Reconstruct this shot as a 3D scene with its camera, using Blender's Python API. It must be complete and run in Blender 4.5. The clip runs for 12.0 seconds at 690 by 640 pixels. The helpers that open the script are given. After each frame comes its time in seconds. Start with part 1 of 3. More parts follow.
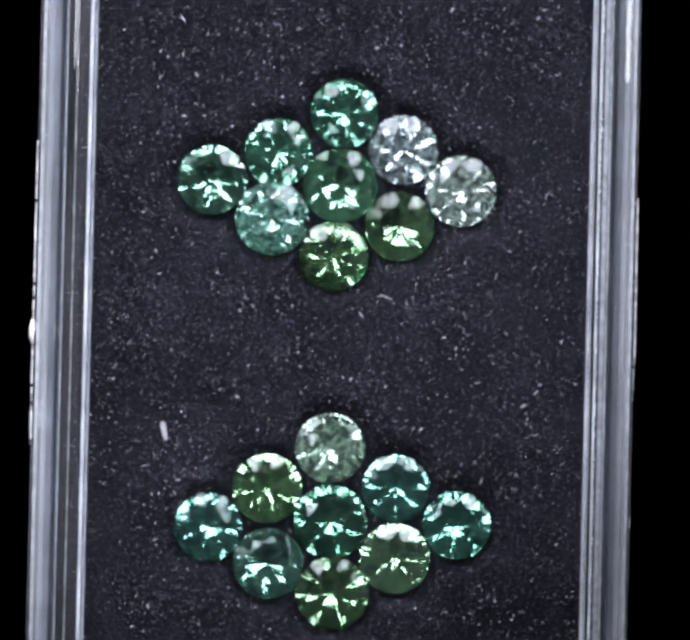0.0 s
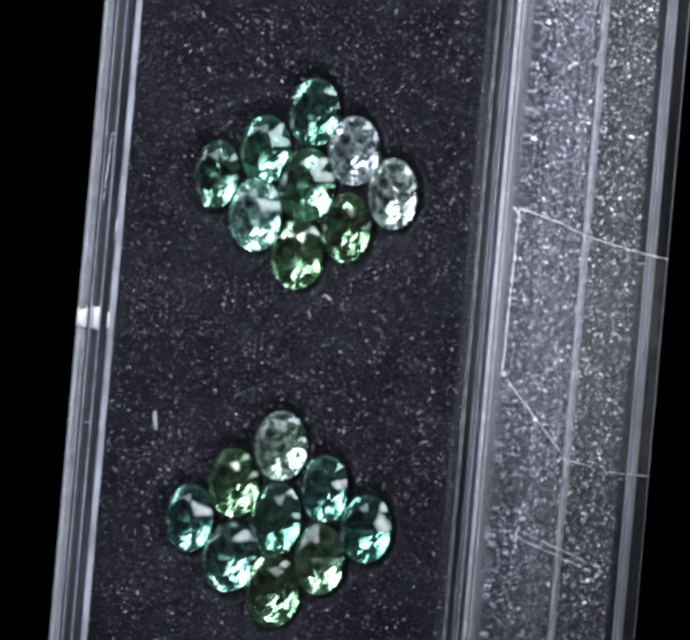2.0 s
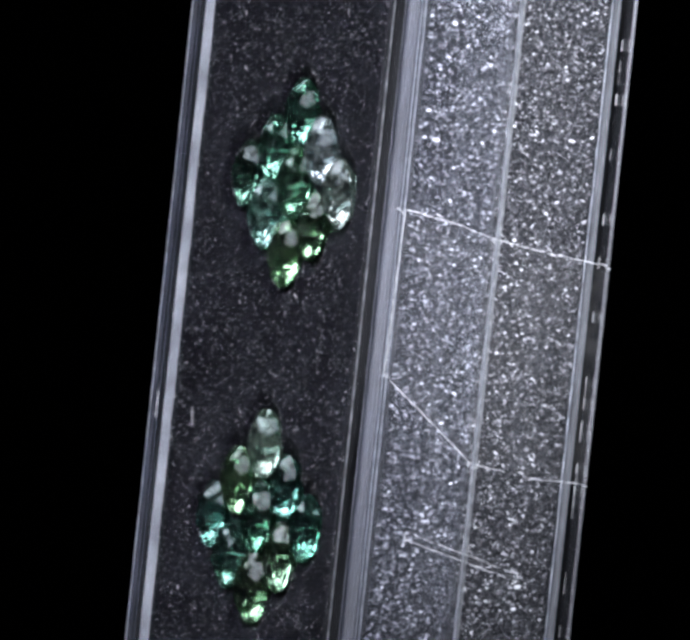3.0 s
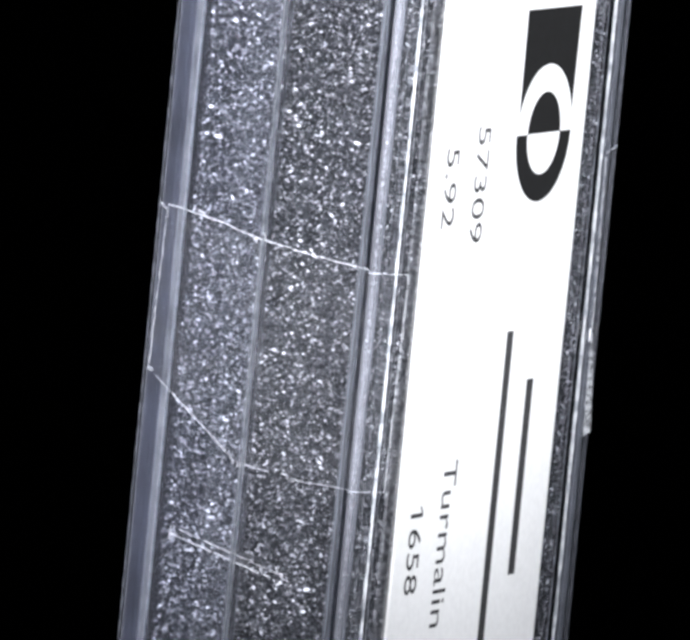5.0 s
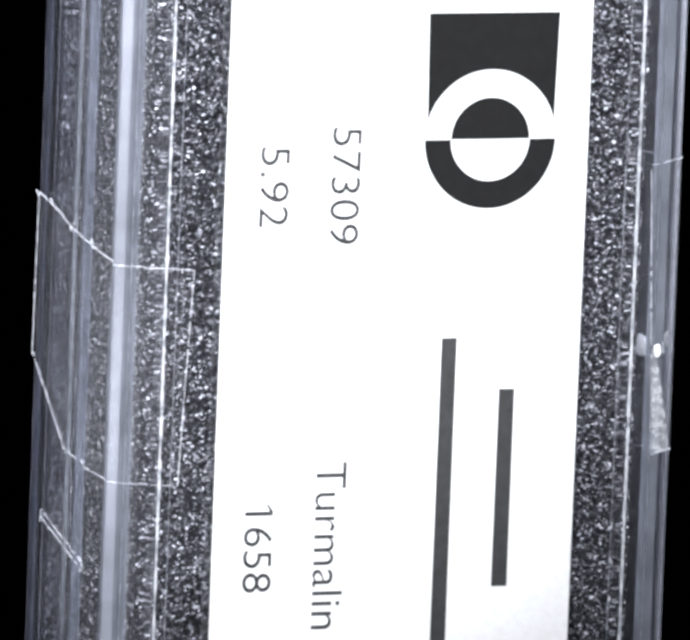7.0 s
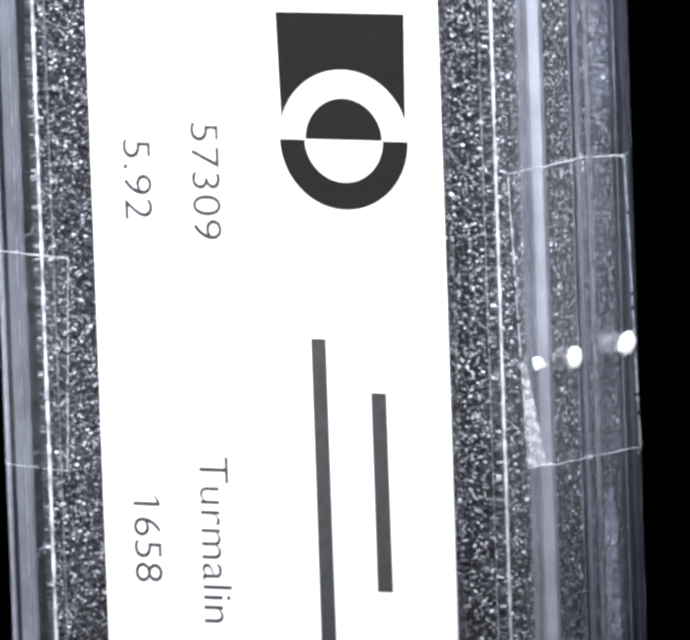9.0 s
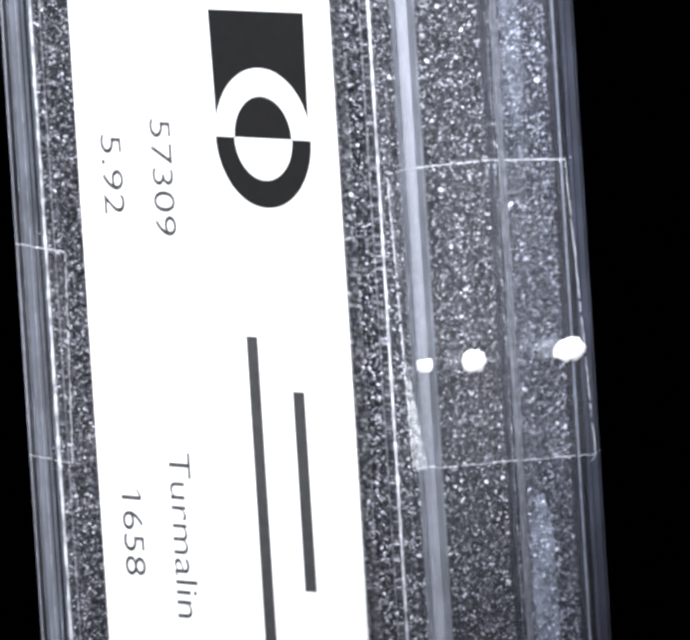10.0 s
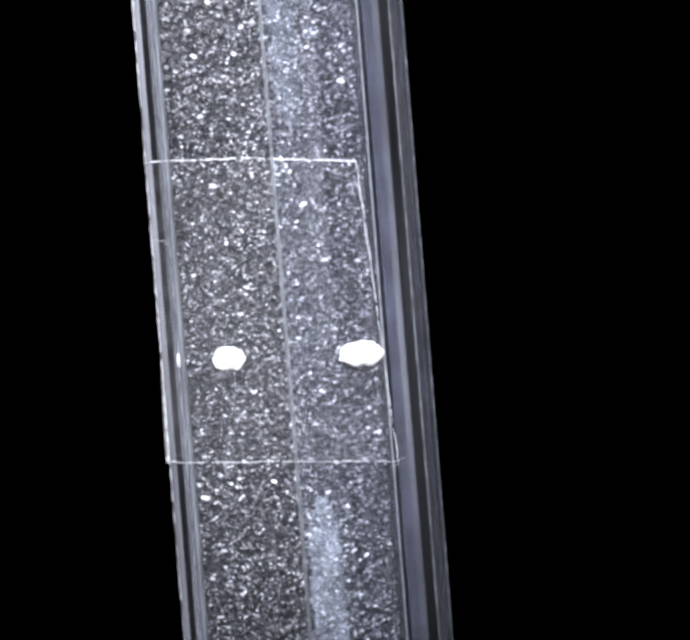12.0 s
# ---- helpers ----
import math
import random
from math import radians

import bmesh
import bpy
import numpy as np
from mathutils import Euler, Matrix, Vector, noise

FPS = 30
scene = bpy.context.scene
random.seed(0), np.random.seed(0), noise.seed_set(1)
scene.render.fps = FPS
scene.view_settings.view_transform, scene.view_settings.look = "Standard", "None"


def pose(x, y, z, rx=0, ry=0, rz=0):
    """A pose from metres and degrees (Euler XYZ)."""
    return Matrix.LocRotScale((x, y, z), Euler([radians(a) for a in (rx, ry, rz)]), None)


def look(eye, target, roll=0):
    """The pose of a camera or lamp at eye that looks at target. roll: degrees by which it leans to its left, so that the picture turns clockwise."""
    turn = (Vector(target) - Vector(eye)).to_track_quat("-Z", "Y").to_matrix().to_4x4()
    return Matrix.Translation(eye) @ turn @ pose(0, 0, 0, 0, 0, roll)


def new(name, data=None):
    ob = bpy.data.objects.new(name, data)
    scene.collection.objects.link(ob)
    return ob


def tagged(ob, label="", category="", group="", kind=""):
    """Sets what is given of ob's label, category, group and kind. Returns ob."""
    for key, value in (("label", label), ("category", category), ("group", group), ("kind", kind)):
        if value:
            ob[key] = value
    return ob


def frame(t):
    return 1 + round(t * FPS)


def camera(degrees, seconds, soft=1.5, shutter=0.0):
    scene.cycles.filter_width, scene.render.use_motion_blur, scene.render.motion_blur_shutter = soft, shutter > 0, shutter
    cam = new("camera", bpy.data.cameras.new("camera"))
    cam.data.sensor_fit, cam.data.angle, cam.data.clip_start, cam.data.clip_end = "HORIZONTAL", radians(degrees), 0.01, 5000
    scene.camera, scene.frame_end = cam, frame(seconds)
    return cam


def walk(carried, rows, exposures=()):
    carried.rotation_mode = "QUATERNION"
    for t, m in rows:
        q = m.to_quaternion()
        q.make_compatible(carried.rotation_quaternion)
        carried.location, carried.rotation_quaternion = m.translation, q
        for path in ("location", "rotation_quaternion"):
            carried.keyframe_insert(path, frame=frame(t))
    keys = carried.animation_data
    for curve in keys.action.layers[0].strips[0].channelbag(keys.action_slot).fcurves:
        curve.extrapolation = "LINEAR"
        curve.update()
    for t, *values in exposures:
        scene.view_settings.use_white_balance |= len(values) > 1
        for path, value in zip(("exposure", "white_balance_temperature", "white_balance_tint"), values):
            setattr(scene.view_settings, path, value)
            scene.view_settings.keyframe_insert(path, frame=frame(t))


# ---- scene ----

# ---------------------------------------------------------------- camera
# The camera stands still on a tripod, 0.81 m from the turning box, with a very long lens.
cam = camera(3.184, 12.0, soft=3.8)
EYE = Vector((0.00059, -0.80796, 0.05085))
CAM = Matrix(((0.9999, -0.014109, -0, EYE.x),
              (0.000886, 0.062791, -0.998026, EYE.y),
              (0.014081, 0.997927, 0.062797, EYE.z),
              (0, 0, 0, 1)))
walk(cam, [(0.0, CAM), (12.0, CAM)])

# ---------------------------------------------------------------- light
world = bpy.data.worlds.new("studio")
world.use_nodes = True
world.node_tree.nodes["Background"].inputs[0].default_value = (0.62, 0.68, 1.0, 1)
world.node_tree.nodes["Background"].inputs[1].default_value = 0.02
scene.world = world


def softbox(name, eye, target, w, h, watts, colour):
    lamp = bpy.data.lights.new(name, "AREA")
    lamp.shape, lamp.size, lamp.size_y, lamp.energy, lamp.color = "RECTANGLE", w, h, watts, colour
    ob = new(name, lamp)
    ob.matrix_world = look(eye, target)
    return ob


softbox("softbox_overhead", (-0.20, -0.24, 0.48), (0, 0, 0), 0.22, 0.20, 2.7, (0.95, 0.97, 1.0))
softbox("softbox_overhead", (0.22, -0.22, 0.48), (0, 0, 0), 0.20, 0.18, 1.8, (0.93, 0.95, 1.0))
softbox("softbox_side", (-0.50, -0.45, 0.36), (0, 0, 0), 0.17, 0.13, 0.9, (0.90, 0.94, 1.0))
softbox("softbox_side", (0.50, -0.45, 0.36), (0, 0, 0), 0.17, 0.13, 0.7, (0.90, 0.94, 1.0))
# Wing, front, rear and low: unseen fill, added to brighten gems, edges and label.
softbox("fill_wing", (-0.56, -0.06, 0.34), (0, 0, 0), 0.30, 0.24, 1.0, (0.92, 0.95, 1.0))
softbox("fill_wing", (0.56, -0.06, 0.34), (0, 0, 0), 0.30, 0.24, 1.0, (0.92, 0.95, 1.0))
softbox("fill_front", (0.0, -0.84, 0.36), (0, 0, 0), 0.24, 0.15, 1.4, (0.95, 0.97, 1.0))
softbox("fill_front", (-0.34, -0.76, 0.28), (0, 0, 0), 0.22, 0.15, 1.2, (0.95, 0.97, 1.0))
softbox("fill_front", (0.34, -0.76, 0.20), (0, 0, 0), 0.20, 0.14, 1.0, (0.95, 0.97, 1.0))
softbox("fill_rear", (-0.44, 0.32, 0.20), (0, 0, 0), 0.20, 0.26, 1.0, (0.93, 0.96, 1.0))
softbox("fill_rear", (0.44, 0.32, 0.20), (0, 0, 0), 0.20, 0.26, 0.6, (0.93, 0.96, 1.0))
softbox("fill_low", (-0.30, -0.56, -0.33), (0, 0, 0), 0.16, 0.12, 0.4, (0.93, 0.96, 1.0))
softbox("fill_low", (0.30, -0.56, -0.33), (0, 0, 0), 0.16, 0.12, 0.3, (0.93, 0.96, 1.0))


def led_spot(eye, watts):
    """A focused LED; its round pool lies a little high and to the west of the box, so the low east corner stays dim."""
    lamp = bpy.data.lights.new("led_spot", "SPOT")
    eye, aim = Vector(eye), Vector((-0.009, 0, 0.010))
    lamp.spot_size, lamp.spot_blend = 2 * math.atan(POOL / (eye - aim).length), 0.75
    lamp.shadow_soft_size, lamp.energy, lamp.color = 0.008, watts, (0.95, 0.97, 1.0)
    ob = new("led_spot", lamp)
    ob.matrix_world = look(eye, aim)


POOL = 0.039
for eye, watts in (((-0.16, -0.62, 0.27), 11), ((0.20, -0.60, 0.25), 9), ((-0.03, -0.66, 0.36), 10), ((-0.38, -0.46, 0.33), 10),
                   ((0.10, -0.40, 0.50), 10), ((-0.50, -0.20, 0.36), 14), ((0.50, -0.20, 0.36), 24)):
    led_spot(eye, watts)

# ---------------------------------------------------------------- motion of the turning box
# Turn of the box round the upright axis, seconds and degrees.
TURN = [(0, 0), (0.5, -11.21), (1, -21.27), (1.5, -33.36), (2, -44.6), (2.5, -56.3), (2.7, -60.95), (4.3, -98.6),
        (4.5, -103.33), (5, -113.91), (5.5, -125.54), (6, -136.23), (6.5, -148.17), (6.7, -152.4), (8.3, -188.74),
        (8.5, -192.86), (9, -204.69), (9.5, -215.42), (10, -227.3), (10.5, -237.84), (11, -249.5), (11.5, -260.28),
        (12, -271.73)]
# The box leans back by about five degrees on its turning axis.
LEAN = Matrix(((0.999933, -0.005973, 0.009955, -0.00014), (0.005005, 0.995506, 0.09457, 0),
               (-0.010475, -0.094513, 0.995468, 0), (0, 0, 0, 1)))
BASE = Vector((0, 2.65, -34)) * 0.001      # foot of the box, in the box's own axes


def turn_at(t):
    return Matrix.Rotation(radians(float(np.interp(t, [r[0] for r in TURN], [r[1] for r in TURN]))), 4, "Z")


MOVERS = []


def mover(ob, place):
    """A thing that turns with the box; place is its spot in the box's axes (metres)."""
    local = LEAN @ place
    ob.matrix_world = turn_at(0) @ local
    MOVERS.append((ob, local))
    return ob


# ---------------------------------------------------------------- materials
def material(name):
    m = bpy.data.materials.new(name)
    m.use_nodes = True
    nt = m.node_tree
    return m, nt, nt.nodes["Principled BSDF"]


def node(nt, kind, **inputs):
    n = nt.nodes.new(kind)
    for k, v in inputs.items():
        n.inputs[k.replace("_", " ")].default_value = v
    return n


def coords(nt):
    return nt.nodes.new("ShaderNodeTexCoord").outputs["Object"]


def noise_bump(nt, bsdf, scale, strength, distance, detail=4.0):
    n = node(nt, "ShaderNodeTexNoise", Scale=scale, Detail=detail)
    b = node(nt, "ShaderNodeBump", Strength=strength, Distance=distance)
    nt.links.new(coords(nt), n.inputs["Vector"])
    nt.links.new(n.outputs["Fac"], b.inputs["Height"])
    nt.links.new(b.outputs["Normal"], bsdf.inputs["Normal"])
    return n, b


def ramp(nt, fac, stops):
    r = nt.nodes.new("ShaderNodeValToRGB")
    while len(r.color_ramp.elements) < len(stops):
        r.color_ramp.elements.new(0.5)
    for e, (p, c) in zip(r.color_ramp.elements, stops):
        e.position, e.color = p, (*c, 1)
    nt.links.new(fac, r.inputs["Fac"])
    return r.outputs["Color"]


def clear_plastic():
    m, nt, b = material("clear_polystyrene")
    b.inputs["Base Color"].default_value = (0.93, 0.95, 1.0, 1)
    b.inputs["Transmission Weight"].default_value = 1.0
    b.inputs["IOR"].default_value = 1.55
    n = node(nt, "ShaderNodeTexNoise", Scale=900.0, Detail=6.0)
    nt.links.new(coords(nt), n.inputs["Vector"])
    r = ramp(nt, n.outputs["Fac"], [(0.35, (0.004,) * 3), (0.75, (0.025,) * 3)])
    nt.links.new(r, b.inputs["Roughness"])
    return m


def hazy_plastic(name, low, high):
    """The same plastic with a faint veil, streaked along the box: scuffs, and painted edge light."""
    m = clear_plastic()
    m.name = name
    nt = m.node_tree
    b, out = nt.nodes["Principled BSDF"], nt.nodes["Material Output"]
    mp = nt.nodes.new("ShaderNodeMapping")
    mp.inputs["Scale"].default_value = (900, 900, 60)
    nt.links.new(coords(nt), mp.inputs["Vector"])
    n = node(nt, "ShaderNodeTexNoise", Scale=1.0, Detail=5.0)
    nt.links.new(mp.outputs[0], n.inputs["Vector"])
    veil = ramp(nt, n.outputs["Fac"], [(0.3, (low,) * 3), (0.72, (high,) * 3)])
    dif = node(nt, "ShaderNodeBsdfDiffuse", Color=(0.70, 0.72, 0.84, 1))
    mix = nt.nodes.new("ShaderNodeMixShader")
    nt.links.new(veil, mix.inputs[0])
    nt.links.new(b.outputs[0], mix.inputs[1])
    nt.links.new(dif.outputs[0], mix.inputs[2])
    nt.links.new(mix.outputs[0], out.inputs["Surface"])
    return m


def foam_black():
    m, nt, b = material("black_foam")
    v = node(nt, "ShaderNodeTexVoronoi", Scale=2600.0)
    v2 = node(nt, "ShaderNodeTexNoise", Scale=900.0, Detail=5.0)
    co = coords(nt)
    nt.links.new(co, v.inputs["Vector"])
    nt.links.new(co, v2.inputs["Vector"])
    c = ramp(nt, v2.outputs["Fac"], [(0.3, (0.0015, 0.0015, 0.0022)), (0.75, (0.011, 0.0108, 0.0135))])
    nt.links.new(c, b.inputs["Base Color"])
    bump = node(nt, "ShaderNodeBump", Strength=1.0, Distance=0.0003)
    nt.links.new(v.outputs["Distance"], bump.inputs["Height"])
    nt.links.new(bump.outputs["Normal"], b.inputs["Normal"])
    b.inputs["Roughness"].default_value = 0.7
    b.inputs["Specular IOR Level"].default_value = 0.12
    return m


def foam_glint():
    m, nt, b = material("foam_cell_film")
    g = nt.nodes.new("ShaderNodeNewGeometry")
    # Pale random tones put part of the glitter into the colour.
    c = ramp(nt, g.outputs["Random Per Island"], [(0.0, (0.010, 0.010, 0.012)), (0.4, (0.05, 0.049, 0.056)), (0.82, (0.19, 0.188, 0.205)), (1.0, (0.5, 0.5, 0.52))])
    nt.links.new(c, b.inputs["Base Color"])
    b.inputs["Roughness"].default_value = 0.27
    b.inputs["Specular IOR Level"].default_value = 0.7
    return m


def flock_black():
    m, nt, b = material("black_flock")
    n1 = node(nt, "ShaderNodeTexNoise", Scale=5200.0, Detail=6.0)
    n2 = node(nt, "ShaderNodeTexNoise", Scale=160.0, Detail=2.0)
    co = coords(nt)
    nt.links.new(co, n1.inputs["Vector"])
    nt.links.new(co, n2.inputs["Vector"])
    mix = node(nt, "ShaderNodeMath")
    mix.operation = "MULTIPLY"
    nt.links.new(n1.outputs["Fac"], mix.inputs[0])
    soft = ramp(nt, n2.outputs["Fac"], [(0.2, (0.46,) * 3), (0.8, (0.54,) * 3)])
    nt.links.new(soft, mix.inputs[1])
    c = ramp(nt, mix.outputs[0], [(0.18, (0.0003, 0.0003, 0.0005)), (0.265, (0.0014, 0.0013, 0.0023)), (0.36, (0.0135, 0.0127, 0.0178))])
    nt.links.new(c, b.inputs["Base Color"])
    b.inputs["Roughness"].default_value = 0.95
    b.inputs["Sheen Weight"].default_value = 0.0
    b.inputs["Specular IOR Level"].default_value = 0.03
    bump = node(nt, "ShaderNodeBump", Strength=1.0, Distance=0.00012)
    nt.links.new(n1.outputs["Fac"], bump.inputs["Height"])
    nt.links.new(bump.outputs["Normal"], b.inputs["Normal"])
    return m


def fibre():
    m, nt, b = material("flock_fibre")
    g = nt.nodes.new("ShaderNodeNewGeometry")
    c = ramp(nt, g.outputs["Random Per Island"], [(0.0, (0.01, 0.009, 0.013)), (0.62, (0.03, 0.028, 0.033)), (0.88, (0.15, 0.15, 0.16)), (1.0, (0.42, 0.42, 0.44))])
    nt.links.new(c, b.inputs["Base Color"])
    b.inputs["Roughness"].default_value = 0.6
    return m


def paper():
    m, nt, b = material("white_label_paper")
    n, _ = noise_bump(nt, b, 2500.0, 0.15, 0.00003)
    c = ramp(nt, n.outputs["Fac"], [(0.3, (0.80, 0.80, 0.81)), (0.7, (0.86, 0.86, 0.87))])
    nt.links.new(c, b.inputs["Base Color"])
    b.inputs["Roughness"].default_value = 0.6
    thru = nt.nodes.new("ShaderNodeBsdfTranslucent")
    nt.links.new(c, thru.inputs["Color"])
    mix = nt.nodes.new("ShaderNodeMixShader")
    mix.inputs[0].default_value = 0.25
    nt.links.new(b.outputs[0], mix.inputs[1])
    nt.links.new(thru.outputs[0], mix.inputs[2])
    nt.links.new(mix.outputs[0], nt.nodes["Material Output"].inputs["Surface"])
    return m


def ink(name, value):
    m, nt, b = material(name)
    n = node(nt, "ShaderNodeTexNoise", Scale=1500.0, Detail=5.0)
    nt.links.new(coords(nt), n.inputs["Vector"])
    c = ramp(nt, n.outputs["Fac"], [(0.3, (value * 0.8,) * 3), (0.75, (value * 1.2, value * 1.2, value * 1.3))])
    nt.links.new(c, b.inputs["Base Color"])
    b.inputs["Roughness"].default_value = 0.7
    b.inputs["Specular IOR Level"].default_value = 0.12
    return m


def tape_film():
    m, nt, b = material("clear_tape_film")
    out = nt.nodes["Material Output"]
    clear = node(nt, "ShaderNodeBsdfTransparent", Color=(0.96, 0.965, 0.97, 1))
    gloss = node(nt, "ShaderNodeBsdfGlossy", Roughness=0.12)
    mix = nt.nodes.new("ShaderNodeMixShader")
    mix.inputs[0].default_value = 0.035
    nt.links.new(clear.outputs[0], mix.inputs[1])
    nt.links.new(gloss.outputs[0], mix.inputs[2])
    veil_noise = node(nt, "ShaderNodeTexNoise", Scale=1100.0, Detail=5.0)
    nt.links.new(coords(nt), veil_noise.inputs["Vector"])
    veil = nt.nodes.new("ShaderNodeMixShader")
    nt.links.new(ramp(nt, veil_noise.outputs["Fac"], [(0.35, (0.002,) * 3), (0.7, (0.02,) * 3)]), veil.inputs[0])
    nt.links.new(mix.outputs[0], veil.inputs[1])
    nt.links.new(node(nt, "ShaderNodeBsdfDiffuse", Color=(0.8, 0.8, 0.85, 1)).outputs[0], veil.inputs[2])
    nt.links.new(veil.outputs[0], out.inputs["Surface"])
    return m


def tape_edge_mat():
    m, nt, b = material("tape_cut_edge")
    b.inputs["Base Color"].default_value = (0.45, 0.46, 0.5, 1)
    b.inputs["Roughness"].default_value = 0.3
    n, _ = noise_bump(nt, b, 3000.0, 0.6, 0.00005)
    return m


def glue():
    m, nt, b = material("white_glue")
    n, _ = noise_bump(nt, b, 1500.0, 0.3, 0.0001)
    b.inputs["Base Color"].default_value = (0.66, 0.66, 0.68, 1)
    b.inputs["Roughness"].default_value = 0.35
    return m


def gem_material(colour, milk):
    """Cut tourmaline: tinted glass with a slight inner cloudiness."""
    m, nt, b = material("tourmaline")
    out = nt.nodes["Material Output"]
    n = node(nt, "ShaderNodeTexNoise", Scale=700.0, Detail=4.0)
    nt.links.new(coords(nt), n.inputs["Vector"])
    deep = tuple(c ** k for c, k in zip(colour, (1.35, 0.85, 1.15)))
    c = ramp(nt, n.outputs["Fac"], [(0.38, tuple(k * 0.8 for k in deep)), (0.62, deep)])
    nt.links.new(c, b.inputs["Base Color"])
    b.inputs["Transmission Weight"].default_value = 1.0
    b.inputs["IOR"].default_value = 1.63
    b.inputs["Roughness"].default_value = 0.03
    noise_bump(nt, b, 800.0, 0.3, 0.00005, 3.0)
    cloud = node(nt, "ShaderNodeBsdfDiffuse", Color=(*(k ** 1.6 * 0.8 for k in colour), 1))
    thru = node(nt, "ShaderNodeBsdfTranslucent", Color=(*(k ** 2.0 for k in colour), 1))
    body = nt.nodes.new("ShaderNodeMixShader")
    body.inputs[0].default_value = 0.5
    nt.links.new(cloud.outputs[0], body.inputs[1])
    nt.links.new(thru.outputs[0], body.inputs[2])
    veins = node(nt, "ShaderNodeTexNoise", Scale=1500.0, Detail=3.0, Distortion=1.2)
    nt.links.new(coords(nt), veins.inputs["Vector"])
    amount = ramp(nt, veins.outputs["Fac"], [(0.47, (milk * 0.15,) * 3), (0.6, (milk * 5.0,) * 3)])
    mix = nt.nodes.new("ShaderNodeMixShader")
    nt.links.new(amount, mix.inputs[0])
    nt.links.new(b.outputs[0], mix.inputs[1])
    nt.links.new(body.outputs[0], mix.inputs[2])
    nt.links.new(mix.outputs[0], out.inputs["Surface"])
    return m


def matt_black(name):
    m, nt, b = material(name)
    n, _ = noise_bump(nt, b, 400.0, 0.3, 0.0005)
    c = ramp(nt, n.outputs["Fac"], [(0.3, (0.00006, 0.00006, 0.00008)), (0.7, (0.00012, 0.00012, 0.00015))])
    nt.links.new(c, b.inputs["Base Color"])
    b.inputs["Roughness"].default_value = 0.95
    b.inputs["Specular IOR Level"].default_value = 0.0
    return m


# The corner and edge veils are refracted light and sheen put into the colour.
HAZY, CORNER_SHEEN = hazy_plastic("scuffed_polystyrene", 0.001, 0.010), hazy_plastic("corner_sheen_polystyrene", 0.026, 0.1)
CORNER_GLOW, EDGE_HAZE = hazy_plastic("corner_glow_polystyrene", 0.08, 0.25), hazy_plastic("edge_haze_polystyrene", 0.003, 0.024)
PLASTIC, FOAM, GLINT, FLOCK, FIBRE = clear_plastic(), foam_black(), foam_glint(), flock_black(), fibre()
PAPER, INK, INK_GREY, FILM, EDGE, GLUE = paper(), ink("black_ink", 0.006), ink("grey_ink", 0.033), tape_film(), tape_edge_mat(), glue()
VELVET, LINT, FLAKE = matt_black("black_velvet"), ink("white_lint", 0.2), ink("grey_lint", 0.075)


# ---------------------------------------------------------------- mesh helpers (box axes, millimetres)
def part(name, bm, mat, parent, label="", shift=None, smooth=False):
    bm.transform(Matrix.Scale(0.001, 4))
    if shift is not None:
        bm.transform(Matrix.Translation(-shift))
    me = bpy.data.meshes.new(name)
    for f in bm.faces:
        f.smooth = smooth
    bm.to_mesh(me)
    bm.free()
    me.materials.append(mat)
    ob = new(name, me)
    ob.parent = parent
    if label:
        tagged(ob, label)
    return ob


def block(bm, x0, x1, y0, y1, z0, z1):
    v = [bm.verts.new(p) for p in ((x0, y0, z0), (x1, y0, z0), (x1, y1, z0), (x0, y1, z0),
                                   (x0, y0, z1), (x1, y0, z1), (x1, y1, z1), (x0, y1, z1))]
    for q in ((3, 2, 1, 0), (4, 5, 6, 7), (0, 1, 5, 4), (1, 2, 6, 5), (2, 3, 7, 6), (3, 0, 4, 7)):
        bm.faces.new([v[i] for i in q])


def bevel(bm, width, segments=2, angle=40):
    edges = [e for e in bm.edges if len(e.link_faces) == 2 and e.calc_face_angle(0) > radians(angle)]
    bmesh.ops.bevel(bm, geom=edges, offset=width, segments=segments, affect="EDGES", profile=0.5)


def ring(bm, loops):
    """Skins closed loops of four points, one after the other."""
    rows = [[bm.verts.new(p) for p in loop] for loop in loops]
    for a, b in zip(rows, rows[1:]):
        for i in range(4):
            bm.faces.new((a[i], a[(i + 1) % 4], b[(i + 1) % 4], b[i]))
    return rows


def rect(hx, z0, z1, y):
    return [(-hx, y, z0), (hx, y, z0), (hx, y, z1), (-hx, y, z1)]


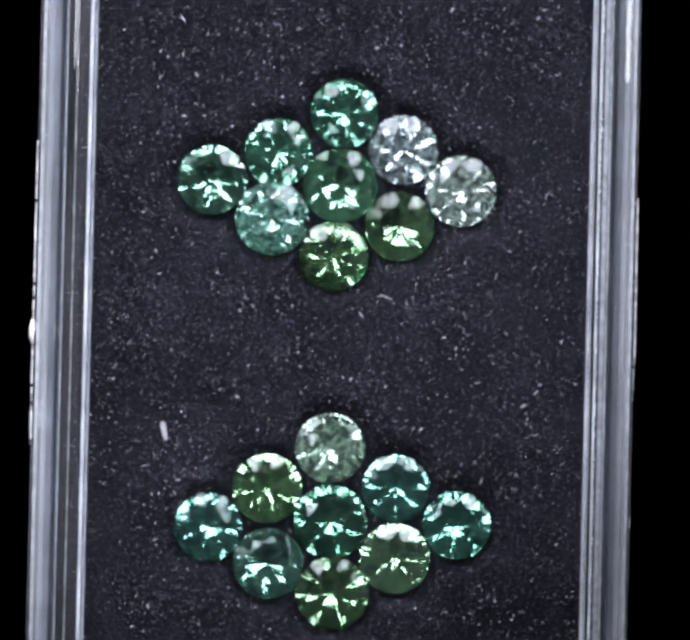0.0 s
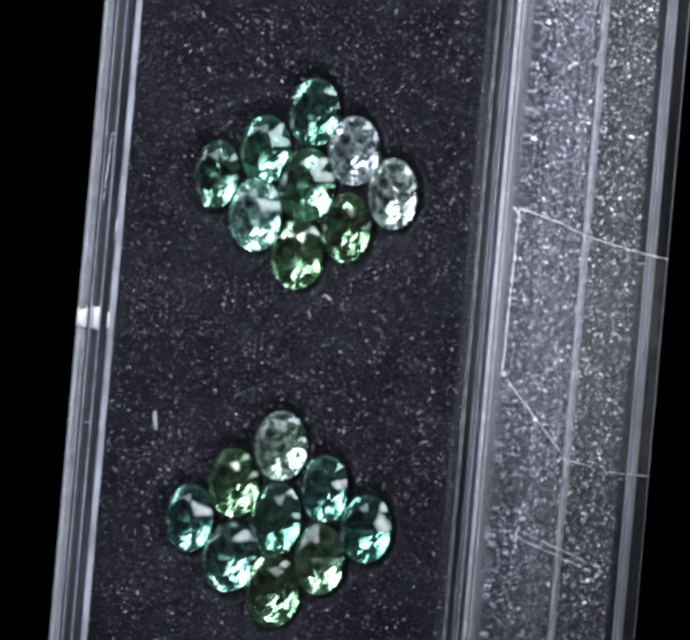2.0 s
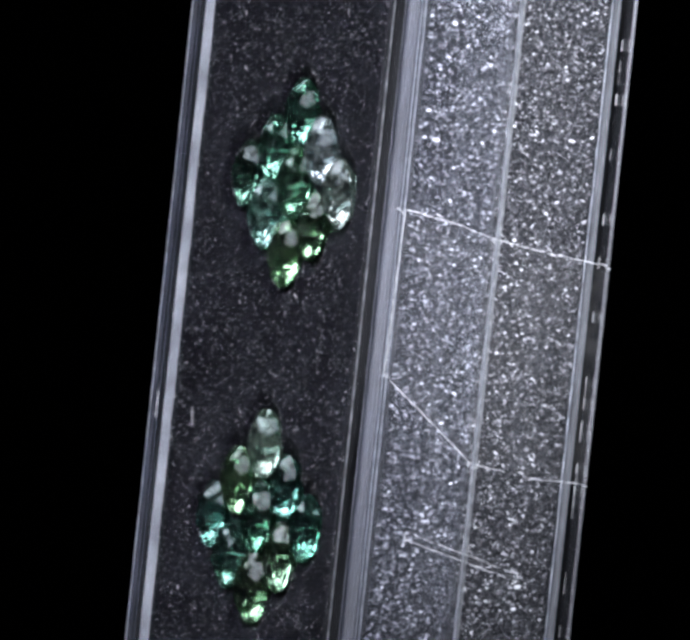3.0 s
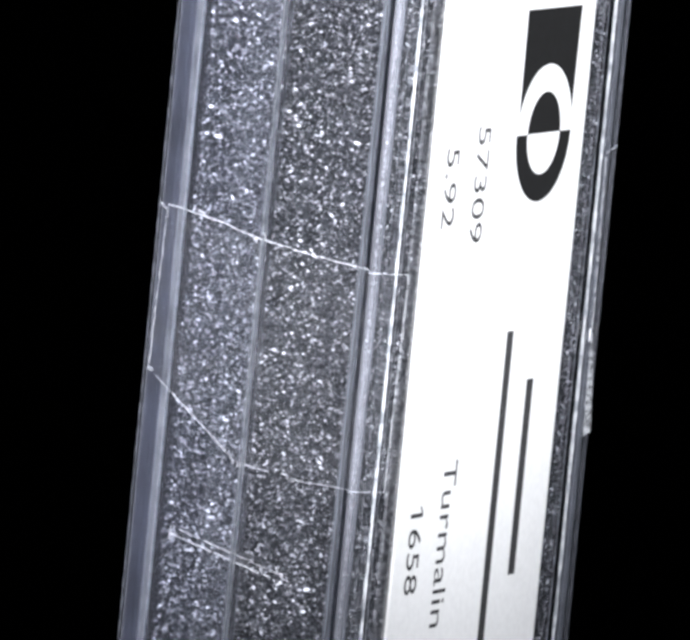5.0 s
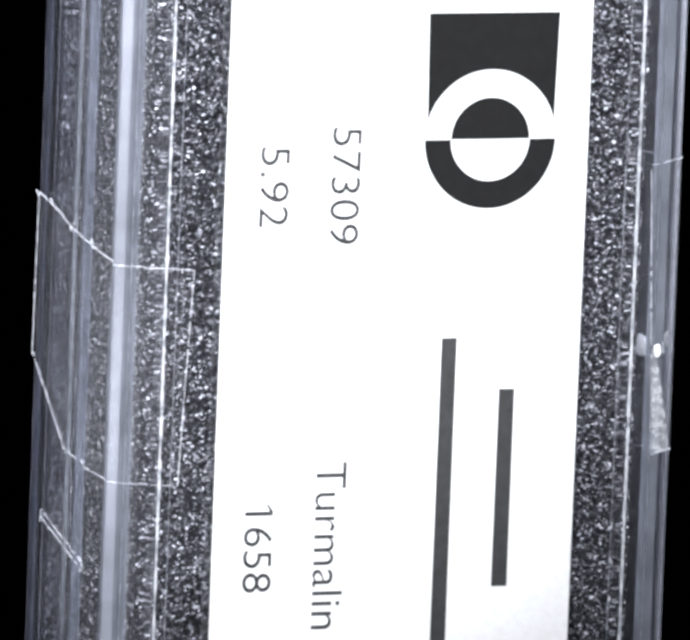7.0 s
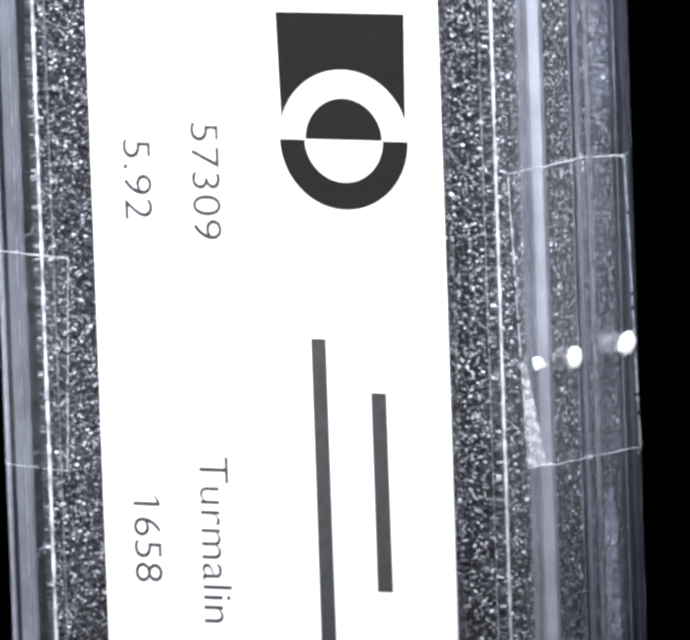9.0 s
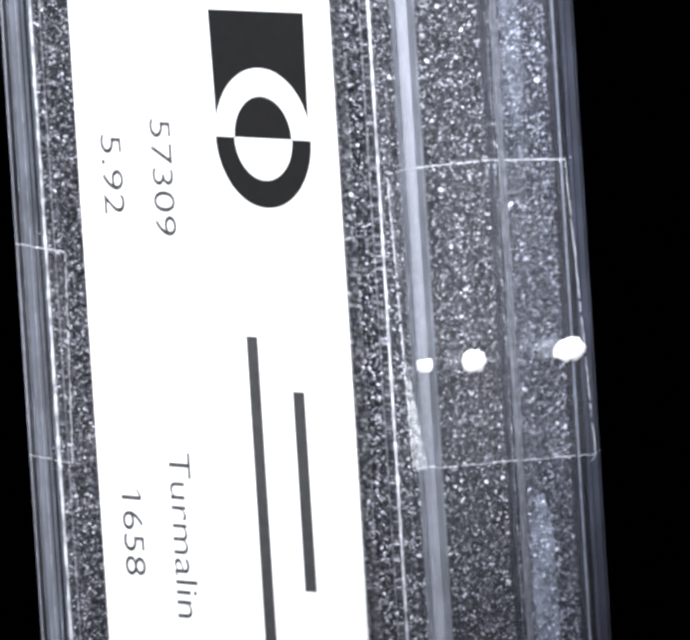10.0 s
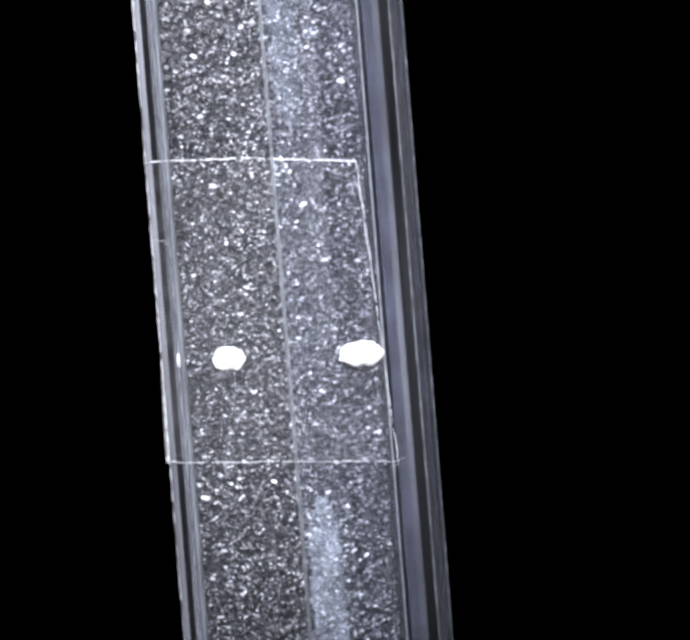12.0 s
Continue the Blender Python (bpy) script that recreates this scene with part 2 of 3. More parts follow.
def tray(hx, z0, z1, open_y, shoulder_y, ridge_y, pane_y, wall, pane, corner, ridge):
    """An open clear tray: straight walls, a rounded shoulder, a flat, a stacking ridge and the pane inside it.
    ridge: insets at which the ridge begins to rise, is up, begins to fall and is down."""
    s = 1 if ridge_y > open_y else -1

    def loop(inset, y, cx=0.0):
        return [(x + cx, yy, z) for x, yy, z in rect(hx - inset, z0 + inset, z1 - inset, y)]

    arc = []
    for k in range(6):
        a = radians(90 * k / 5)
        arc.append((corner * (1 - math.sin(a)), shoulder_y - s * corner * (1 - math.cos(a))))
    outer = [(ridge[3], pane_y), (ridge[2], ridge_y), (ridge[1], ridge_y), (ridge[0], shoulder_y)]
    low = pane_y - s * pane
    inner = [(wall, open_y), (wall, low - s * 0.5), (wall + 0.15, low - s * 0.15), (wall + 0.5, low)]
    rows = [loop(i, y, 0.3 if i > 1.9 else 0) for i, y in outer] + [loop(i, y) for i, y in arc] + [loop(0, open_y)] + [loop(i, y) for i, y in inner]
    bm = bmesh.new()
    rows = ring(bm, rows)
    bm.faces.new(rows[0])
    bm.faces.new(rows[-1])
    bmesh.ops.recalc_face_normals(bm, faces=bm.faces)
    edges = [e for e in bm.edges if len(e.link_faces) == 2 and e.calc_face_angle(0) > radians(34) and abs((e.verts[0].co - e.verts[1].co).y) < 0.01
             and abs(e.verts[0].co.y - open_y) > 0.2]
    bmesh.ops.bevel(bm, geom=edges, offset=0.1, segments=2, affect="EDGES", profile=0.5)
    return bm


def strand(bm, p, q, r, taper=1.0):
    """A thin three-sided rod from p to q."""
    p, q = Vector(p), Vector(q)
    d = (q - p).normalized()
    u = d.orthogonal().normalized()
    w = d.cross(u)
    c = [(u * math.cos(k * 2.0944) + w * math.sin(k * 2.0944)) * r for k in range(3)]
    a = [bm.verts.new(p + k) for k in c]
    b = [bm.verts.new(q + k * taper) for k in c]
    bm.faces.new(a[::-1])
    bm.faces.new(b)
    for i in range(3):
        bm.faces.new((a[i], a[(i + 1) % 3], b[(i + 1) % 3], b[i]))


# ---------------------------------------------------------------- the studio: black table and backdrop
def studio():
    bm = bmesh.new()
    block(bm, -70, 70, -70, 70, -560, 0)
    bevel(bm, 3)
    t = part("plinth", bm, VELVET, None)
    t.location.z = TABLE_Z
    tagged(t, "matt black velvet-covered plinth under the box", "plinth", kind="structure")
    bm = bmesh.new()
    block(bm, -700, 700, -1000, 420, -630, -600)
    bevel(bm, 3)
    tagged(part("floor", bm, VELVET, None), "black studio floor", "floor", kind="structure")
    bm = bmesh.new()
    block(bm, -450, 450, 420, 440, -600, 450)
    bevel(bm, 3)
    tagged(part("backdrop", bm, VELVET, None), "plain black velvet backdrop behind the box", "backdrop", kind="structure")


HX, Z0, Z1 = 19.47, -34.0, 31.0
LOW = min((turn_at(t * 0.5) @ LEAN @ Vector((x * HX * 0.001, y * 0.001, Z0 * 0.001))).z for t in range(25) for x in (-1, 1) for y in (-5.5, 10.7))
TABLE_Z = LOW - 0.0002
studio()

# ---------------------------------------------------------------- the clear box
box = tagged(new("gem_box"), "clear plastic two-part gem box with taped sides", "box")
box.empty_display_size = 0.01


def clear(ob):
    """Lets light in; the scuffed walls take the hazier plastic, edges take painted light, the panes stay clear."""
    ob.visible_shadow = False
    me = ob.data
    if me.materials[0] == PLASTIC:
        me.materials.append(HAZY)
        me.materials.append(CORNER_SHEEN)
        me.materials.append(CORNER_GLOW)
        me.materials.append(EDGE_HAZE)
        for p in me.polygons:
            c = (p.center + BASE) * 1000
            inset = min(HX - abs(c.x), c.z - Z0, Z1 - c.z)
            if inset < 0.93 and c.y > 10.3:
                p.material_index = 3
            elif inset < 0.93 and c.y < -4.4:
                p.material_index = 2
            elif 0.93 < inset < 3.7 and c.y > 10.5 or 1.7 < inset < 3.3 and c.y < -4.9:
                p.material_index = 4
            else:
                p.material_index = 1 if abs(p.normal.y) < 0.5 else 0
    return ob


SEAM = 2.65
clear(part("lid", tray(HX, Z0, Z1, SEAM - 0.03, -4.85, -5.5, -5.1, 1.35, 0.5, 0.95, (1.75, 2.2, 3.2, 3.4)), PLASTIC, box, "clear polystyrene lid", BASE))
clear(part("base", tray(HX, Z0, Z1, SEAM + 0.03, 10.68, 10.70, 10.62, 1.35, 1.0, 0.6, (2.5, 2.8, 3.3, 3.6)), PLASTIC, box, "clear polystyrene base", BASE))


def tongue():
    """The rim of the base that slides into the lid."""
    bm = bmesh.new()
    rows = ring(bm, [rect(17.85, Z0 + 1.5, Z1 - 1.5, SEAM - 0.06), rect(17.85, Z0 + 1.5, Z1 - 1.5, -3.3),
                     rect(17.15, Z0 + 2.2, Z1 - 2.2, -3.3), rect(17.15, Z0 + 2.2, Z1 - 2.2, SEAM - 0.06)])
    for i in range(4):
        bm.faces.new((rows[3][i], rows[3][(i + 1) % 4], rows[0][(i + 1) % 4], rows[0][i]))
    bmesh.ops.recalc_face_normals(bm, faces=bm.faces)
    bevel(bm, 0.1, 2)
    return bm


clear(part("inner_rim", tongue(), PLASTIC, box, "clear rim inside the lid", BASE))


def frosted():
    m, nt, b = material("frosted_edge_with_shine")
    n, _ = noise_bump(nt, b, 1800.0, 0.8, 0.0001)
    # Frosted end faces; the moulded lines also carry caught light in this colour.
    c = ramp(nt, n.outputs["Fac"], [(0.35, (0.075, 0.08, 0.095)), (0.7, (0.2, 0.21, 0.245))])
    nt.links.new(c, b.inputs["Base Color"])
    b.inputs["Roughness"].default_value = 0.3
    b.inputs["Transmission Weight"].default_value = 0.35
    return m


FROST = frosted()


def moulded_line(name, hx, z0, z1, y, r, note, seed, mat=None, cx=0.0):
    """A thin edge that runs round the box as a rectangle, the light it catches painted pale."""
    rng = random.Random(seed)
    bm = bmesh.new()
    corner = [Vector(p) + Vector((cx, 0, 0)) for p in rect(hx, z0, z1, y)]
    for p, q in zip(corner, corner[1:] + corner[:1]):
        n = int((q - p).length / 0.7)
        for i in range(n):
            strand(bm, p.lerp(q, i / n), p.lerp(q, (i + 1) / n), r * rng.uniform(0.6, 1.15))
    return part(name, bm, mat or FROST, box, note, BASE)


def ridge_shine():
    m, nt, b = material("white_edge_shine")
    n, _ = noise_bump(nt, b, 1200.0, 0.8, 0.0001)
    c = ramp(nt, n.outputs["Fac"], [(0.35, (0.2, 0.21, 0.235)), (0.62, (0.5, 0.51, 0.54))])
    nt.links.new(c, b.inputs["Base Color"])
    b.inputs["Roughness"].default_value = 0.25
    return m


def bluish_wall(name, dark, light):
    m, nt, b = material(name)
    n, _ = noise_bump(nt, b, 300.0, 0.4, 0.0001)
    c = ramp(nt, n.outputs["Fac"], [(0.3, dark), (0.7, light)])
    nt.links.new(c, b.inputs["Base Color"])
    b.inputs["Roughness"].default_value = 0.5
    b.inputs["Specular IOR Level"].default_value = 0.1
    return m


RIDGE_SHINE = ridge_shine()
WALL = bluish_wall("wall_reflection_tone", (0.006, 0.007, 0.011), (0.016, 0.018, 0.027))
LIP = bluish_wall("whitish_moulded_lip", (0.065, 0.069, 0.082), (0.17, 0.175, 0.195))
WEB = bluish_wall("wall_light_tone", (0.045, 0.048, 0.056), (0.085, 0.09, 0.105))
# Highlights along the ridges, put on as pale rods.
moulded_line("lid_ridge", 17.32, Z0 + 2.2, Z1 - 2.2, -5.5, 0.045, "moulded ridge with its highlight painted whitish", 2, FROST, 0.3)
moulded_line("base_ridge", 15.35, Z0 + 3.9, Z1 - 3.9, 10.66, 0.03, "moulded ridge with its highlight painted whitish", 3, FROST, -0.1)
moulded_line("base_ridge", 16.2, Z0 + 3.0, Z1 - 3.0, 10.72, 0.12, "moulded ridge with its highlight painted whitish", 4, RIDGE_SHINE, -0.15)


def frosted_cap(name, h0, h1, y, thick, note, mat=None):
    """A moulded end face, rough unless given another material, that runs round the box."""
    bm = bmesh.new()
    i0, i1 = HX - h0, HX - h1
    rows = ring(bm, [rect(h0, Z0 + i0, Z1 - i0, y), rect(h1, Z0 + i1, Z1 - i1, y), rect(h1, Z0 + i1, Z1 - i1, y + thick), rect(h0, Z0 + i0, Z1 - i0, y + thick)])
    for i in range(4):
        bm.faces.new((rows[3][i], rows[3][(i + 1) % 4], rows[0][(i + 1) % 4], rows[0][i]))
    bmesh.ops.recalc_face_normals(bm, faces=bm.faces)
    part(name, bm, mat or FROST, box, note, BASE)


frosted_cap("lid_rim", 18.75, HX - 0.06, SEAM - 0.09, 0.18, "frosted moulded rim at the seam")


def wall_band(name, hx, y0, y1, mat, note, cx=0.0, thick=0.06):
    """A thin tinted band on the inside of the walls."""
    bm = bmesh.new()
    i0, i1 = HX - hx, HX - hx + thick
    rows = ring(bm, [rect(hx, Z0 + i0, Z1 - i0, y0), rect(hx, Z0 + i0, Z1 - i0, y1), rect(hx - thick, Z0 + i1, Z1 - i1, y1), rect(hx - thick, Z0 + i1, Z1 - i1, y0)])
    bmesh.ops.translate(bm, verts=bm.verts, vec=(cx, 0, 0))
    for i in range(4):
        bm.faces.new((rows[3][i], rows[3][(i + 1) % 4], rows[0][(i + 1) % 4], rows[0][i]))
    bmesh.ops.recalc_face_normals(bm, faces=bm.faces)
    part(name, bm, mat, box, note, BASE)


# Added band: bluish reflections in the clear lid wall, put on as colour.
wall_band("lid_corner_band", 18.08, -4.65, -3.8, WALL, "added bluish band for light held in the lid corner")
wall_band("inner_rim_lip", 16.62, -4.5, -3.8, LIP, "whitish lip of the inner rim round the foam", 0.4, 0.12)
# Opaque added cap imitates the bluish light inside the base's clear wall.
frosted_cap("base_wall_cap", 17.75, 18.85, 9.3, 0.2, "added bluish cap for light seen in the base wall", WEB)
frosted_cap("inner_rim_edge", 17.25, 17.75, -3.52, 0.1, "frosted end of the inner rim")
# Pale rods for light seen along the inner corner and the seam.
moulded_line("base_corner", HX - 1.3, Z0 + 1.3, Z1 - 1.3, 9.6, 0.05, "inner corner of the base, pale light painted on", 8)
moulded_line("lid_rim", HX - 0.02, Z0 + 0.2, Z1 - 0.2, SEAM, 0.1, "whitish rim at the seam", 5)


# label with its print
LABEL_Y = 10.82


def paper_label():
    bm = bmesh.new()
    block(bm, -12.62, 12.2, 10.64, LABEL_Y, -27, 25.6)
    bevel(bm, 0.05, 1)
    return part("paper_label", bm, PAPER, box, "white paper label with black print on the back", BASE)


label = paper_label()


def flat(points):
    """A thin printed shape on the label from its outline (x, z)."""
    bm = bmesh.new()
    top = [bm.verts.new((x, LABEL_Y + 0.012, z)) for x, z in points]
    low = [bm.verts.new((x, LABEL_Y - 0.01, z)) for x, z in points]
    n = len(points)
    bm.faces.new(top)
    for i in range(n):
        bm.faces.new((top[i], low[i], low[(i + 1) % n], top[(i + 1) % n]))
    bmesh.ops.recalc_face_normals(bm, faces=bm.faces)
    bmesh.ops.triangulate(bm, faces=bm.faces)
    return bm


LX, LZ, RO, RI = -5.83, 13.42, 4.53, 2.72


def arc(r, a0, a1, n=40):
    return [(LX + r * math.cos(radians(a0 + (a1 - a0) * i / n)), LZ + r * math.sin(radians(a0 + (a1 - a0) * i / n))) for i in range(n + 1)]


part("logo_block", flat([(LX + RO, 21.65), (LX - RO, 21.65)] + arc(RO, 165, 15)), INK, label, "black block of a printed mark", BASE)
part("logo_half_disc", flat(arc(RI, 0, 180)), INK, label, "black half disc of a printed mark", BASE)
part("logo_half_ring", flat(arc(RO, 180, 360) + arc(RI, 360, 180)), INK, label, "black half ring of a printed mark", BASE)


def print_text(name, words, x0, x1, z_start, z_end, note):
    """A printed line that reads downwards; letters stand from x0 (foot) to x1 (head)."""
    cu = bpy.data.curves.new(name, "FONT")
    cu.body, cu.size, cu.offset = words, 1.0, -0.003
    tmp = new("lettering_draft", cu)
    bpy.context.view_layer.update()
    me = bpy.data.meshes.new_from_object(tmp.evaluated_get(bpy.context.evaluated_depsgraph_get()))
    bpy.data.objects.remove(tmp)
    bm = bmesh.new()
    bm.from_mesh(me)
    bpy.data.meshes.remove(me)
    xs, ys = [v.co.x for v in bm.verts], [v.co.y for v in bm.verts]
    lo, wide, tall = min(xs), max(xs) - min(xs), max(ys)
    foot = min(ys) if min(ys) < -0.1 else 0.0
    if words[0] == "1":
        stem = min(xs)
        bm.faces.new([bm.verts.new(p) for p in ((stem, tall, 0), (stem, tall * 0.88, 0), (stem - 0.15, tall * 0.74, 0), (stem - 0.15, tall * 0.82, 0))])
        lo, wide = lo - 0.15, wide + 0.15
    geom = bmesh.ops.extrude_face_region(bm, geom=bm.faces[:])["geom"]
    for v in bm.verts:
        v.co = (x0 + (v.co.y - foot) / (tall - foot) * (x1 - x0), LABEL_Y - 0.01, z_start + (v.co.x - lo) / wide * (z_end - z_start))
    for v in geom:
        if isinstance(v, bmesh.types.BMVert):
            v.co.y = LABEL_Y + 0.012
    bmesh.ops.recalc_face_normals(bm, faces=bm.faces)
    return part(name, bm, INK_GREY, label, note, BASE)


print_text("printed_number", "57309", 5.02, 3.02, 14.33, 6.72, "grey printed number 57309")
print_text("printed_number", "5.92", 9.89, 7.9, 13.14, 7.92, "grey printed number 5.92")
print_text("printed_word", "Turmalin", 5.28, 3.2, -7.45, -18.38, "grey printed word Turmalin")
print_text("printed_number", "1658", 10.1, 8.14, -10.12, -15.86, "grey printed number 1658")


def print_bar(x0, x1, z0, z1):
    w = abs(x1 - x0)
    a, b = (min(x0, x1) + w * 0.27, max(x0, x1) - w * 0.27)
    part("printed_bar", flat([(a, z0), (b, z0), (b, z1), (a, z1)]), INK_GREY, label, "grey printed bar", BASE)


print_bar(-6.5, -8.85, -2.92, -15.9)
print_bar(-2.4, -4.7, 0.49, -24.0)


# clear tape over the seam, wrapped round the sides
def tape(outline, side, back_x, z_hi, z_lo, note):
    """Film on a side wall: outline (y, z), wrapped on to the back as far as back_x."""
    X, fold = side * (HX + 0.06), side * (HX - 0.5)
    bm = bmesh.new()
    a = [bm.verts.new((X, min(y, 10.25), z)) for y, z in outline]
    bm.faces.new(a)
    if outline[0][1] > outline[-1][1] + 1:
        b = [bm.verts.new(p) for p in ((fold, 10.74, z_hi), (fold, 10.74, z_lo), (back_x[1], 10.74, z_lo - 0.3), (back_x[0], 10.74, z_hi - 0.4))]
        bm.faces.new(b)
        bm.faces.new((a[0], a[-1], b[1], b[0]))
    bmesh.ops.recalc_face_normals(bm, faces=bm.faces)
    film = clear(part("adhesive_tape", bm, FILM, box, note, BASE))
    rng = random.Random(len(outline))
    path = [(X, min(y, 10.25), z) for y, z in outline]
    wrap = [(X, 10.25, z_hi), (fold, 10.76, z_hi), (back_x[0], 10.76, z_hi - 0.4), (back_x[1], 10.76, z_lo - 0.3), (fold, 10.76, z_lo), (X, 10.25, z_lo)]
    for chain in (path, wrap) if outline[0][1] > outline[-1][1] + 1 else (path,):
        bm = bmesh.new()
        for p, q in zip(chain, chain[1:]):
            p, q = Vector(p), Vector(q)
            n = max(2, int((q - p).length / 0.3))
            pts = [p.lerp(q, i / n) + Vector((0, rng.uniform(-1, 1), rng.uniform(-1, 1))) * (0.035 if 0 < i < n else 0) for i in range(n + 1)]
            for s, e in zip(pts, pts[1:]):
                if rng.random() < 0.93:
                    strand(bm, s, e, rng.uniform(0.012, 0.036))
        for c in chain[1:-1] if chain is path else ():
            for _ in range(3):
                a = Vector(c) + Vector((0, rng.uniform(-0.6, 0.6), rng.uniform(-0.25, 0.25)))
                strand(bm, a, a + Vector((0, rng.uniform(-0.5, 0.5), rng.uniform(-0.3, 0.3))), rng.uniform(0.01, 0.04))
        part("tape_edge", bm, EDGE, film, "whitish cut edge of the tape", BASE)
    return film


tape([(10.68, 5.8), (6.5, 6.2), (2.4, 6.8), (-1.0, 7.7), (-4.05, 8.15), (-4.36, -2.4), (2.3, -7.6), (6.5, -8.2), (10.68, -8.3)], 1,
     (14.15, 14.77), 5.6, -8.45, "clear creased adhesive tape over the seam")
tape([(10.68, 11.95), (4.0, 11.7), (-2.7, 10.95), (-3.84, -8.3), (4.0, -7.7), (10.68, -7.3)], -1,
     (-17.2, -18.0), 11.9, -7.2, "clear adhesive tape over the seam")
tape([(-1.7, -12.3), (6.3, -14.4), (6.4, -14.9), (-1.75, -12.8), (-1.7, -12.3)], 1, (19.3, 19.3), -14.0, -14.2, "clear sliver of adhesive tape")


def tape_bubble():
    m, nt, b = material("lifted_tape")
    out = nt.nodes["Material Output"]
    clear_part = node(nt, "ShaderNodeBsdfTransparent", Color=(0.95, 0.95, 0.97, 1))
    n = node(nt, "ShaderNodeTexNoise", Scale=2200.0, Detail=5.0)
    nt.links.new(coords(nt), n.inputs["Vector"])
    fac = ramp(nt, n.outputs["Fac"], [(0.35, (0.08,) * 3), (0.7, (0.5,) * 3)])
    dif = node(nt, "ShaderNodeBsdfDiffuse", Color=(0.8, 0.82, 0.86, 1))
    mix = nt.nodes.new("ShaderNodeMixShader")
    nt.links.new(fac, mix.inputs[0])
    nt.links.new(clear_part.outputs[0], mix.inputs[1])
    nt.links.new(dif.outputs[0], mix.inputs[2])
    nt.links.new(mix.outputs[0], out.inputs["Surface"])
    bm = bmesh.new()
    rows = []
    for i in range(13):
        f = i / 12
        z, w = -0.6 - 6.7 * f, 0.15 + 1.0 * f ** 0.7
        x = -17.75 - 0.35 * f
        rows.append([bm.verts.new((x - w * k / 3, 10.78 + 0.16 * math.sin(math.pi * k / 3) * f, z)) for k in range(4)])
    for a, b2 in zip(rows, rows[1:]):
        for k in range(3):
            bm.faces.new((a[k], a[k + 1], b2[k + 1], b2[k]))
    clear(part("tape_bubble", bm, m, box, "silvery bubble under the lifted tape", BASE, smooth=True))


tape_bubble()


def smear(y0, y1, z0, z1, strength, note):
    """A cloudy rub mark on the lid's side wall."""
    m, nt, b = material("cloudy_smear")
    out = nt.nodes["Material Output"]
    mp = nt.nodes.new("ShaderNodeMapping")
    mp.inputs["Scale"].default_value = (500, 900, 1600)
    nt.links.new(coords(nt), mp.inputs["Vector"])
    n = node(nt, "ShaderNodeTexNoise", Scale=1.0, Detail=4.0)
    nt.links.new(mp.outputs[0], n.inputs["Vector"])
    fac = ramp(nt, n.outputs["Fac"], [(0.35, (0.18 * strength,) * 3), (0.68, (strength,) * 3)])
    mix = nt.nodes.new("ShaderNodeMixShader")
    nt.links.new(fac, mix.inputs[0])
    nt.links.new(node(nt, "ShaderNodeBsdfTransparent").outputs[0], mix.inputs[1])
    nt.links.new(node(nt, "ShaderNodeBsdfDiffuse", Color=(0.55, 0.62, 0.8, 1)).outputs[0], mix.inputs[2])
    nt.links.new(mix.outputs[0], out.inputs["Surface"])
    bm = bmesh.new()
    rng = random.Random(3)
    rows = []
    for i in range(41):
        z = z0 + (z1 - z0) * i / 40
        e = 0.25 + 0.75 * min(1.0, i / 5.0)
        c, h = (y0 + y1) / 2, (y1 - y0) / 2 * e
        rows.append([bm.verts.new((-HX - 0.02, c - h + rng.uniform(-0.15, 0.15), z)), bm.verts.new((-HX - 0.02, c + h + rng.uniform(-0.15, 0.15), z))])
    for a, b2 in zip(rows, rows[1:]):
        bm.faces.new((a[0], a[1], b2[1], b2[0]))
    clear(part("smear", bm, m, box, note, BASE))


smear(0.2, 2.3, -10.2, -26.0, 0.26, "cloudy bluish rub mark on the lid")
smear(0.5, 2.2, 13.5, 26.0, 0.1, "faint bluish rub mark on the lid")


def white_dab(y0, y1, z):
    bm = bmesh.new()
    bmesh.ops.create_uvsphere(bm, u_segments=40, v_segments=24, radius=1.0)
    for v in bm.verts:
        k = 0.92 + 0.26 * noise.noise(v.co * 2.6 + Vector((y0, 0, 0)))
        v.co = Vector((-HX - 0.1 + v.co.x * 0.22, (y0 + y1) / 2 + v.co.y * k * abs(y1 - y0) / 2, z + v.co.z * k * 0.78))
    part("white_dab", bm, GLUE, box, "white dab of glue on the side wall", BASE, smooth=True)


white_dab(7.5, 5.36, -0.95)
white_dab(-0.6, -3.5, -1.3)


def dab_image(x, y, z, r):
    """A small added white blob for the glue dab's image, refracted at the wall's inner edge."""
    bm = bmesh.new()
    bmesh.ops.create_uvsphere(bm, u_segments=24, v_segments=14, radius=1.0)
    for v in bm.verts:
        k = 0.9 + 0.3 * noise.noise(v.co * 2.2 + Vector((x, 0, 4)))
        v.co = Vector((x + v.co.x * k * r, y + v.co.y * 0.12, z + v.co.z * k * r * 1.9))
    part("white_dab", bm, GLUE, box, "added white blob for the glue dab's refracted image", BASE, smooth=True)


dab_image(-18.45, 9.6, -0.8, 0.26)


